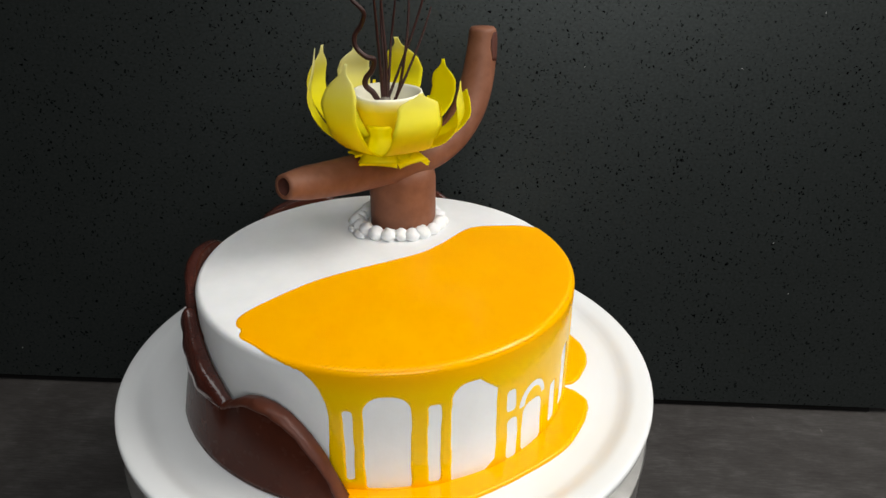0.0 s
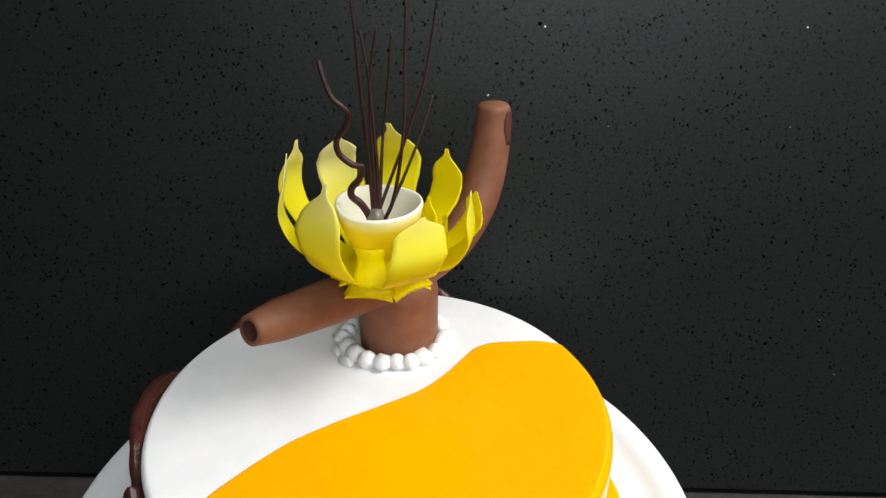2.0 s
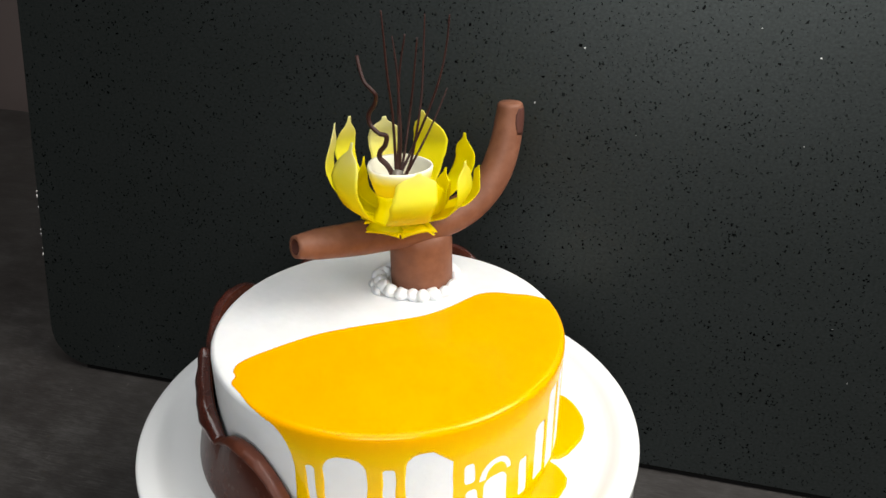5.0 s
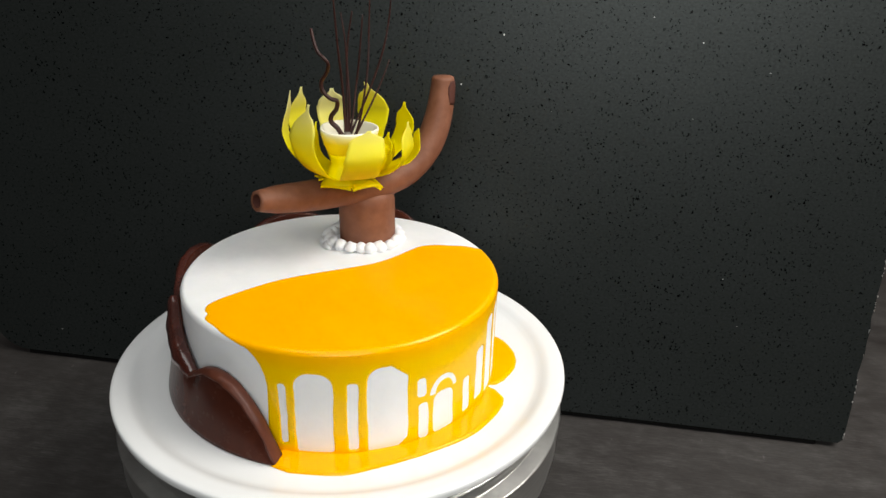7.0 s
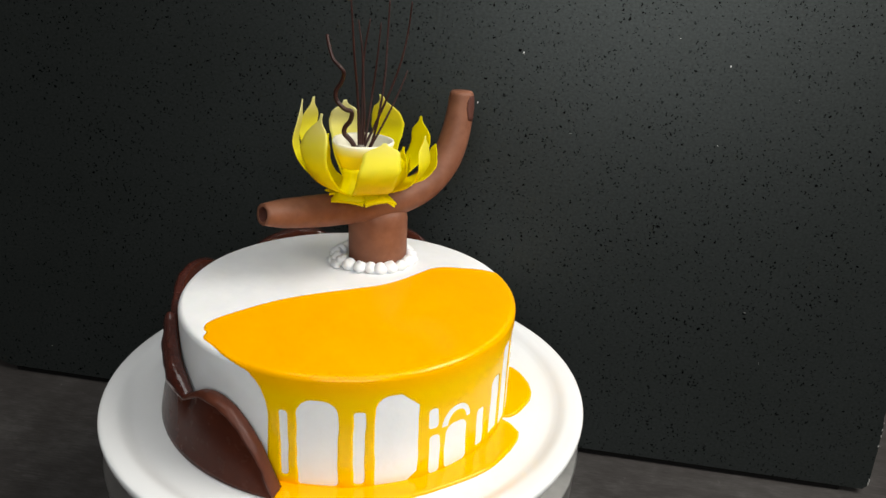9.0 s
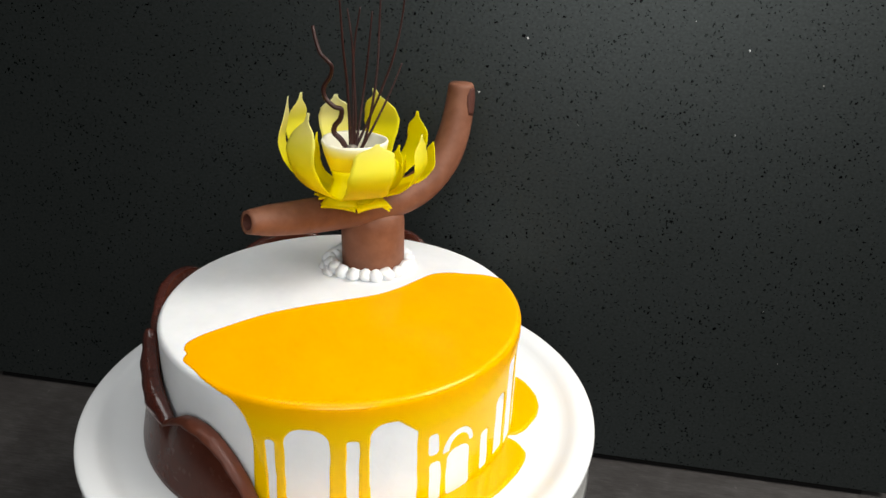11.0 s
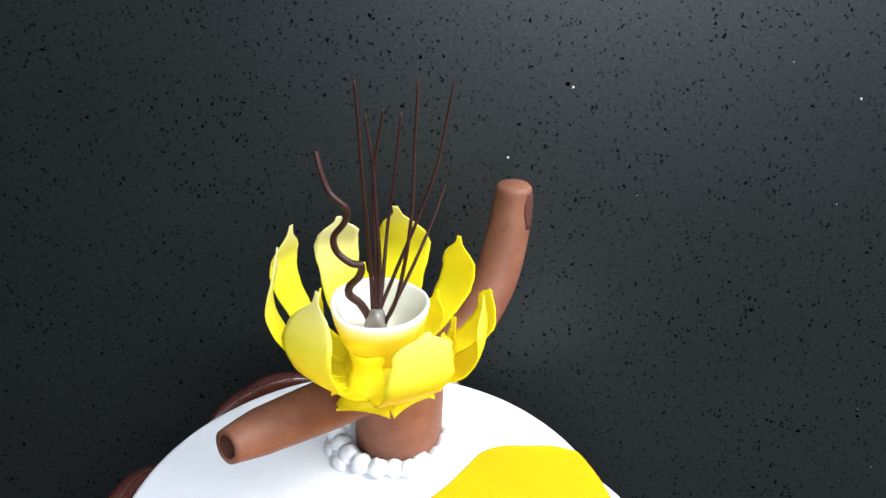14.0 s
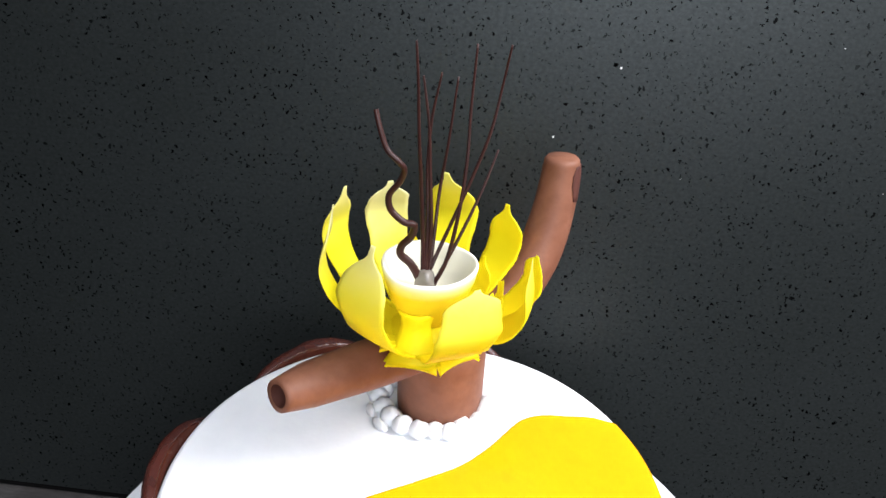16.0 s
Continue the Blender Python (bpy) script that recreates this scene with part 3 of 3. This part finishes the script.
def collar():
    root = thing("chocolate_collar", "wavy dark chocolate collar wrapped round the side of the cake", "chocolate decoration")
    # the long sheet round the back
    ang = [-150, -153, -157, -163, -170, -177, -183, -189, -193, -197, -203, -210, -215, -219, -224, -230, -236, -241, -245, -250, -256, -264, -270, -276, -282, -286, -290, -298, -304]
    top = [-0.0165, -0.0145, -0.0125, -0.0090, -0.0030, 0.0010, 0.0026, 0.0020, 0.0000, -0.0048, -0.0105, -0.0105, -0.0070, -0.0035, -0.0012, 0.0006, 0.0012, 0.0002, -0.0020, -0.0070, -0.0105, -0.0060, 0.0010, 0.0042, 0.0022, -0.0016, -0.0070, -0.016, -0.03]
    lip = [0.0010, 0.0016, 0.0024, 0.0034, 0.0042, 0.0046, 0.0046, 0.0042, 0.0036, 0.0030, 0.0026, 0.0026, 0.0030, 0.0042, 0.0060, 0.0074, 0.0076, 0.0066, 0.0048, 0.0032, 0.0026, 0.0028, 0.003, 0.003, 0.003, 0.003, 0.003, 0.002, 0.001]
    band, edge = collar_mesh("band", ang, top, lip, COLLAR_CHOC, 260, [0.0] * len(ang))
    band = part("band", band, root)
    part("curled_edge", edge, band, "shiny curled upper edge")
    # the sheet before it: a leaf at the front, then a broad flap folded over outwards that ends in a corner
    ang = [-96.0, -97.5, -101.5, -105, -107.5, -111, -115, -119, -123, -126.5, -129, -131, -133, -136, -140, -144, -148, -152, -155, -157.2]
    top = [-0.0655, -0.0595, -0.0440, -0.0355, -0.0310, -0.0258, -0.0228, -0.0224, -0.0245, -0.0285, -0.0322, -0.0334, -0.0308, -0.0268, -0.0232, -0.0198, -0.0165, -0.0128, -0.0098, -0.0072]
    lip = [0.0008, 0.0014, 0.0028, 0.0038, 0.0043, 0.0046, 0.0046, 0.0043, 0.0036, 0.0028, 0.0022, 0.0024, 0.0036, 0.0052, 0.0060, 0.0064, 0.0066, 0.0066, 0.0066, 0.0066]
    drop = [0.42 * q for q in lip[:11]] + [0.0016, 0.0034, 0.0062, 0.0090, 0.0112, 0.0135, 0.0155, 0.0165, 0.0168]
    out = [0.0008] * len(ang)
    band, _ = collar_mesh("band", ang, top, lip, COLLAR_CHOC, 230, out, drop)
    band = part("band", band, root)
    _, edge = collar_mesh("band", ang[:12], top[:12], lip[:12], COLLAR_CHOC, 120, out[:12], drop[:12], EDGE_CHOC)
    part("curled_edge", edge, band, "satin curled upper edge")
    _, edge = collar_mesh("band", ang[11:], top[11:], lip[11:], COLLAR_CHOC, 120, out[11:], drop[11:])
    part("curled_edge", edge, band, "shiny upper edge folded over outwards")
    return root


collar()

# ---- pillar, piped beads, curved roll ----
PX, PY, PR = 0.0055, 0.0515, 0.0190


def pillar():
    prof = [(PR - 0.001, -0.001), (PR, 0.001)] + [(PR + 0.0002, z) for z in (0.008, 0.016, 0.024, 0.031)] + [(PR - 0.0006, 0.0355), (PR - 0.0028, 0.0385), (PR - 0.0065, 0.0400), (0.004, 0.0402)]
    root = thing("chocolate_pillar", "short milk chocolate cylinder standing on the cake", "chocolate decoration")
    part("cylinder", lathe("cylinder", prof, 64, TUBE_CHOC, (PX, PY), lambda a, z: 0.00015 * math.sin(5 * a + 90 * z)), root)


def bead_mesh():
    bm = bmesh.new()
    bmesh.ops.create_uvsphere(bm, u_segments=14, v_segments=9, radius=1)
    for v in bm.verts:
        v.co.z = v.co.z if v.co.z < 0 else v.co.z * (1 + 0.25 * max(0, v.co.z) ** 3)
        v.co += 0.20 * Vector(noise.noise_vector(v.co * 1.6))
    me = bpy.data.meshes.new("bead")
    bm.to_mesh(me)
    bm.free()
    me.materials.append(CREAM)
    me.polygons.foreach_set("use_smooth", [True] * len(me.polygons))
    return me


def beads():
    root = thing("piped_cream_border", "ring of piped white cream beads round the chocolate pillar", "cream border")
    me, rng = bead_mesh(), random.Random(3)
    n = 21
    for k in range(n):
        a = 2 * math.pi * (k + rng.uniform(-0.14, 0.14)) / n
        rr, s = 0.0232 + rng.uniform(-0.0007, 0.0010) + 0.0012 * max(0.0, -math.cos(a)), rng.uniform(0.0042, 0.0053)
        m = Matrix.LocRotScale((PX - 0.0016 + rr * 1.03 * math.cos(a), PY + 0.0012 + rr * math.sin(a), s * 0.5), Euler((rng.uniform(-0.3, 0.3), rng.uniform(-0.3, 0.3), rng.uniform(0, 6))), (s, s, s * rng.uniform(0.60, 0.80)))
        part("bead", me, root, "", m)
    for k in range(7):
        a = math.radians(150 + 12 * k + rng.uniform(-4, 4))
        rr, s = 0.0275 + rng.uniform(-0.001, 0.0015), rng.uniform(0.0026, 0.0036)
        m = Matrix.LocRotScale((PX - 0.0022 + rr * math.cos(a), PY + rr * math.sin(a), s * 0.25), Euler((0, 0, a + 1.57)), (s * 1.5, s * 0.8, s * 0.45))
        part("bead", me, root, "flattened smear of cream", m)


def roll():
    root = thing("chocolate_roll", "long bent milk chocolate tube lying across the pillar", "chocolate decoration")
    path = spline([(-0.0500, -0.0100, 0.0474), (-0.0400, 0.0022, 0.0450), (-0.0255, 0.0165, 0.0430), (-0.0056, 0.0335, 0.0422), (0.0147, 0.0500, 0.0430), (0.0317, 0.0668, 0.0490), (0.0432, 0.0805, 0.0623), (0.0487, 0.0888, 0.0795), (0.0509, 0.0930, 0.0974), (0.0509, 0.0938, 0.1084)], 70)
    s = np.linspace(0, 1, 70)
    rad = np.interp(s, [0, 0.03, 0.10, 0.25, 0.5, 0.75, 0.93, 0.985, 1.0], [0.0064, 0.0072, 0.0088, 0.0102, 0.0104, 0.0098, 0.0084, 0.0078, 0.0066])
    outer = sweep_rings(path, rad, 36)
    # the hollow of the open end, its shade put into a darker chocolate
    d = path[3] - path[0]
    hole = [path[0] + d * 0.02, path[0] + d * 0.6, path[0] + d * 5.0]
    inner = [outer[0].mean(0) + (outer[0] - outer[0].mean(0)) * f + np.asarray(h - path[0]) for h, f in zip(hole, (0.70, 0.66, 0.60))]
    tube = part("tube", grid_mesh("tube", [inner[0]] + list(outer), TUBE_CHOC, close_u=True, cap_ends="last"), root)
    part("hollow", grid_mesh("hollow", [inner[2], inner[1], inner[0]], TORN_HOLLOW_CHOC, close_u=True, cap_ends="first"), tube, "hollow of the open end, coloured dark for its shade")
    # the torn edge where the rolled sheet ends, near the upper end
    ring_path, ring_rad = path[58:68], rad[58:68]
    rr = sweep_rings(ring_path, ring_rad + 0.00022, 72)
    view = np.array([0.93, -0.36, 0.0])
    pick = [int(np.argmax((r - q).dot(view))) for r, q in zip(rr, ring_path)]
    rows = []
    for k, (ring, p0) in enumerate(zip(rr, pick)):
        w = 3 + 4 * math.sin(math.pi * (k + 0.7) / 10.4)
        rows.append([ring[int(round(p0 + w * e)) % 72] for e in np.linspace(-1, 1, 9)])
    part("torn_edge", shell_mesh("torn_edge", rows, 0.0002, TORN_HOLLOW_CHOC), root, "darker torn edge of the rolled sheet")
    return root


pillar()
beads()
roll()

# ---- the flower ----
FX, FY = -0.0005, 0.0270
BASE_Z = 0.0565


def petal_mesh(az, r_tip, z_tip, r_bulge, z_bulge, width, spout=0.2, sh=0.70, side=0.0, foot=0.0):
    """A thin, pointed petal that leaves the base outwards and bends up to its tip. az: degrees; sh: where its shoulders end."""
    nv, nu = 30, 11
    ts = np.linspace(0, 1, nv)
    line = spline([(0.006, BASE_Z, 0), (r_bulge * 0.52, BASE_Z + 0.0025, 0), (r_bulge * 0.84, BASE_Z + 0.45 * (z_bulge - BASE_Z), 0), (r_bulge, z_bulge, 0), (0.35 * r_bulge + 0.65 * r_tip, z_bulge + 0.62 * (z_tip - z_bulge), 0), (r_tip, z_tip, 0)], nv)
    half = np.interp(ts, [0, 0.15, 0.32, sh - 0.24, sh - 0.12, sh - 0.03, sh + 0.03, sh + 0.08, sh + 0.13, 0.985, 1.0], [0.56 + foot, 0.62 + foot, 0.74 + 0.7 * foot, 0.93 + 0.2 * foot, 1.0, 0.97, 0.80, 0.52, spout, spout * 0.6, 0.10]) * width
    half = np.convolve(np.pad(half, 1, mode="edge"), np.ones(3) / 3, "valid")
    a0 = math.radians(az)
    rad, tang = np.array([math.cos(a0), math.sin(a0), 0]), np.array([-math.sin(a0), math.cos(a0), 0])
    rng = random.Random(int(az * 7) + 3)
    p1, p2, amp = rng.uniform(0, 6), rng.uniform(0, 6), rng.uniform(0.03, 0.07)
    rows = []
    for t, (r, z, _), h in zip(ts, line, half):
        row = []
        lean = side * max(0.0, (t - 0.45) / 0.55) ** 1.5
        for e in np.linspace(-1, 1, nu):
            own = p1 if e > 0 else p2
            lat = e * h * (1 + amp * math.sin(9 * t + own) + 0.035 * math.sin(27 * t + 3 * own) + 0.02 * math.sin(61 * t + own))
            cup = -0.11 * h * (e * e) * (0.5 + 0.5 * t)
            row.append(np.array([FX, FY, z]) + rad * (r + cup) + tang * (lat + lean))
        rows.append(row)
    return shell_mesh("petal", rows, np.interp(ts, [0, 0.3, 0.8, 1], [0.0012, 0.0006, 0.0004, 0.0003]), PETAL)


def base_leaf_mesh(az, r1, w0, w1, drop):
    """A flat swallow-tailed leaf lying under the petals."""
    a0 = math.radians(az)
    rad, tang = np.array([math.cos(a0), math.sin(a0), 0]), np.array([-math.sin(a0), math.cos(a0), 0])
    rows = []
    for t in np.linspace(0, 1, 8):
        w = w0 + (w1 - w0) * t ** 2
        rows.append([np.array([FX, FY - 0.002, BASE_Z + 0.001 - drop * t ** 1.4]) + rad * (0.006 + (r1 - 0.006) * t - 0.0018 * t * (1 - e * e)) + tang * e * w for e in np.linspace(-1, 1, 9)])
    return shell_mesh("base_leaf", rows, 0.0011, PETAL)


def flower():
    root = thing("chocolate_flower", "yellow sprayed white chocolate flower with pointed petals", "flower decoration")
    prof = [(0.008, 0.0575), (0.0095, 0.0610), (0.0120, 0.0665), (0.0152, 0.0735), (0.0175, 0.0805), (0.0185, 0.0856), (0.0181, 0.0868), (0.0174, 0.0866)]
    wob = lambda a, z: 0.0004 * math.sin(3 * a + 1) + 0.0002 * math.sin(5 * a)
    cup = part("cup", lathe("cup", prof, 64, CUP, (FX, FY + 0.001), wob, "first"), root, "white chocolate cup, yellow towards its foot")
    lining = [(0.0176, 0.0867), (0.0168, 0.0862), (0.0160, 0.0810), (0.0140, 0.0755), (0.009, 0.0732), (0.002, 0.0728)]
    part("lining", lathe("lining", lining, 64, WHITE_CHOC, (FX, FY + 0.001), wob, "last"), cup, "plain white inside of the cup")
    # az, r_tip, z_tip, r_bulge, z_bulge, width, spout, shoulder, side, foot; then how far the yellow spray reaches up
    petals = [
        ((183, 0.0358, 0.1086, 0.0407, 0.0830, 0.0070, 0.24, 0.76, 0.0), 0.000),
        ((148, 0.0424, 0.1056, 0.0490, 0.0850, 0.0074, 0.22, 0.73, 0.0), 0.004),
        ((117, 0.0450, 0.1018, 0.0500, 0.0850, 0.0100, 0.20, 0.76, 0.0), -0.012),
        ((83, 0.0426, 0.1064, 0.0512, 0.0860, 0.0108, 0.20, 0.73, 0.003), 0.010),
        ((55, 0.0503, 0.0950, 0.0510, 0.0775, 0.0084, 0.20, 0.74, 0.0), 0.020),
        ((24, 0.0461, 0.0835, 0.0448, 0.0710, 0.0084, 0.26, 0.80, 0.0), 0.014),
        ((-8, 0.0384, 0.0932, 0.0400, 0.0745, 0.0120, 0.18, 0.77, 0.003), 0.002),
        ((-63, 0.0325, 0.0930, 0.0380, 0.0765, 0.0116, 0.12, 0.82, 0.0050, 0.40), 0.000),
        ((236, 0.0318, 0.1068, 0.0385, 0.0850, 0.0106, 0.14, 0.73, 0.001, 0.40), 0.004),
        ((51, 0.0335, 0.0780, 0.0310, 0.0680, 0.0062, 0.22, 0.68, 0.0), 0.03),
        ((106, 0.0355, 0.0845, 0.0330, 0.0700, 0.0060, 0.22, 0.68, 0.0), 0.02),
        ((162, 0.0240, 0.0872, 0.0270, 0.0720, 0.0058, 0.22, 0.68, 0.0), 0.01),
        ((203, 0.0245, 0.0860, 0.0262, 0.0720, 0.0072, 0.22, 0.70, 0.0), 0.006),
        ((221, 0.0285, 0.0905, 0.0312, 0.0750, 0.0105, 0.20, 0.76, 0.003), 0.004),
        ((-26, 0.0285, 0.0850, 0.0290, 0.0700, 0.0090, 0.20, 0.72, -0.003), 0.02),
    ]
    # short inner petals that close the bowl round the cup
    petals += [(q, 0.03) for q in [
        (212, 0.0290, 0.0850, 0.0275, 0.0710, 0.0100, 0.30, 0.80, 0.0), (322, 0.0290, 0.0840, 0.0280, 0.0700, 0.0100, 0.30, 0.80, 0.0),
        (5, 0.0290, 0.0800, 0.0285, 0.0690, 0.0095, 0.30, 0.80, 0.0), (178, 0.0270, 0.0800, 0.0270, 0.0690, 0.0090, 0.30, 0.80, 0.0),
    ]]
    for q, reach in petals:
        part("petal", petal_mesh(*q), root).color = (0.5 + 10 * reach, 0, 0, 1)
    part("calyx", lathe("calyx", [(0.008, 0.0534), (0.0150, 0.0535), (0.0162, 0.0541), (0.0166, 0.0552), (0.0160, 0.0572), (0.0140, 0.0592), (0.0110, 0.0612), (0.0075, 0.0640)], 64, PETAL, (FX, FY - 0.002), lambda a, z: 0.0005 * math.sin(5 * a + 0.7) + 0.0003 * math.sin(9 * a + 2)), root)
    strap = []
    for t in np.linspace(0, 1, 12):
        z, r = 0.0720 - 0.0172 * t, np.interp(t, [0, 0.4, 0.75, 1.0], [0.0140, 0.0152, 0.0196, 0.0228])
        w = np.interp(t, [0, 0.3, 0.7, 1.0], [0.0066, 0.0052, 0.0072, 0.0108])
        strap.append([(FX - 0.0027 + e * w, FY - 0.0005 - r + 0.0030 * e * e, z) for e in np.linspace(-1, 1, 9)])
    part("base_leaf", shell_mesh("base_leaf", strap, 0.0008, PETAL), root)
    for q in [(262, 0.0220, 0.0075, 0.0100, 0.0034), (-45, 0.0215, 0.0068, 0.0098, 0.0042), (212, 0.0212, 0.0050, 0.0042, 0.001), (90, 0.0180, 0.0045, 0.0060, 0.003), (-6, 0.0226, 0.0055, 0.0022, 0.0084)]:
        part("base_leaf", base_leaf_mesh(*q), root)
    return root


def stick(name, label, pts, r0, r1):
    path = spline(pts, 10 * len(pts))
    rad = np.linspace(r0, r1, len(path))
    root = thing(name, label, "chocolate decoration", "chocolate sticks in the flower")
    part("shoot", sweep("shoot", path, rad, 10, STICK_CHOC), root)


def sticks():
    paths = [
        [(-0.0024, 0.0282, 0.0740), (-0.0035, 0.0305, 0.0945), (-0.0050, 0.0318, 0.1155), (-0.0060, 0.0280, 0.1350), (-0.0070, 0.0262, 0.1565), (-0.0080, 0.0260, 0.1697)],
        [(-0.0016, 0.0290, 0.0740), (-0.0007, 0.0326, 0.0985), (-0.0024, 0.0363, 0.1206), (-0.0036, 0.0375, 0.1374), (-0.0065, 0.0395, 0.1546)],
        [(-0.0020, 0.0270, 0.0740), (-0.0021, 0.0335, 0.0985), (-0.0036, 0.0395, 0.1200), (-0.0031, 0.0425, 0.1380), (-0.0003, 0.0430, 0.1552)],
        [(-0.0012, 0.0280, 0.0740), (0.0000, 0.0370, 0.0900), (0.0010, 0.0450, 0.1090), (0.0032, 0.0460, 0.1280), (0.0054, 0.0470, 0.1530)],
        [(-0.0006, 0.0268, 0.0740), (0.0056, 0.0279, 0.0868), (0.0092, 0.0306, 0.1058), (0.0109, 0.0350, 0.1250), (0.0109, 0.0390, 0.1437), (0.0116, 0.0400, 0.1668)],
        [(-0.0008, 0.0285, 0.0740), (-0.0006, 0.0320, 0.0800), (0.0045, 0.0380, 0.0932), (0.0128, 0.0440, 0.1150), (0.0187, 0.0465, 0.1340), (0.0215, 0.0490, 0.1508), (0.0235, 0.0462, 0.1658)],
        [(0.0008, 0.0275, 0.0740), (0.0030, 0.0290, 0.0800), (0.0102, 0.0351, 0.0952), (0.0172, 0.0420, 0.1119), (0.0220, 0.0480, 0.1262)],
    ]
    for pts in paths:
        stick("chocolate_stick", "thin dark chocolate stick standing in the flower cup", pts, 0.00095, 0.00038)
    stick("wavy_chocolate_stick", "wavy dark chocolate stick standing in the flower cup", [(-0.0030, 0.0278, 0.0745), (-0.0041, 0.0276, 0.0797), (-0.0073, 0.0275, 0.0856), (-0.0112, 0.0270, 0.0897), (-0.0108, 0.0265, 0.0937), (-0.0074, 0.0255, 0.0983), (-0.0063, 0.0239, 0.1038), (-0.0101, 0.0229, 0.1054), (-0.0148, 0.0229, 0.1098), (-0.0155, 0.0229, 0.1154), (-0.0117, 0.0216, 0.1214), (-0.0100, 0.0194, 0.1270), (-0.0120, 0.0185, 0.1303), (-0.0160, 0.0189, 0.1342), (-0.0188, 0.0202, 0.1413), (-0.0204, 0.0217, 0.1470)], 0.0017, 0.0009)


flower()
sticks()
gel = thing("gelatine_plug", "clump of clear set gelatine holding the chocolate sticks", "gelatine")
part("clump", lathe("clump", [(0.0056, 0.0720), (0.0050, 0.0745), (0.0040, 0.0775), (0.0034, 0.0805), (0.0024, 0.0830), (0.0010, 0.0838)], 20, GELATINE, (-0.0012, 0.0265), lambda a, z: 0.0006 * math.sin(3 * a + 300 * z)), gel)
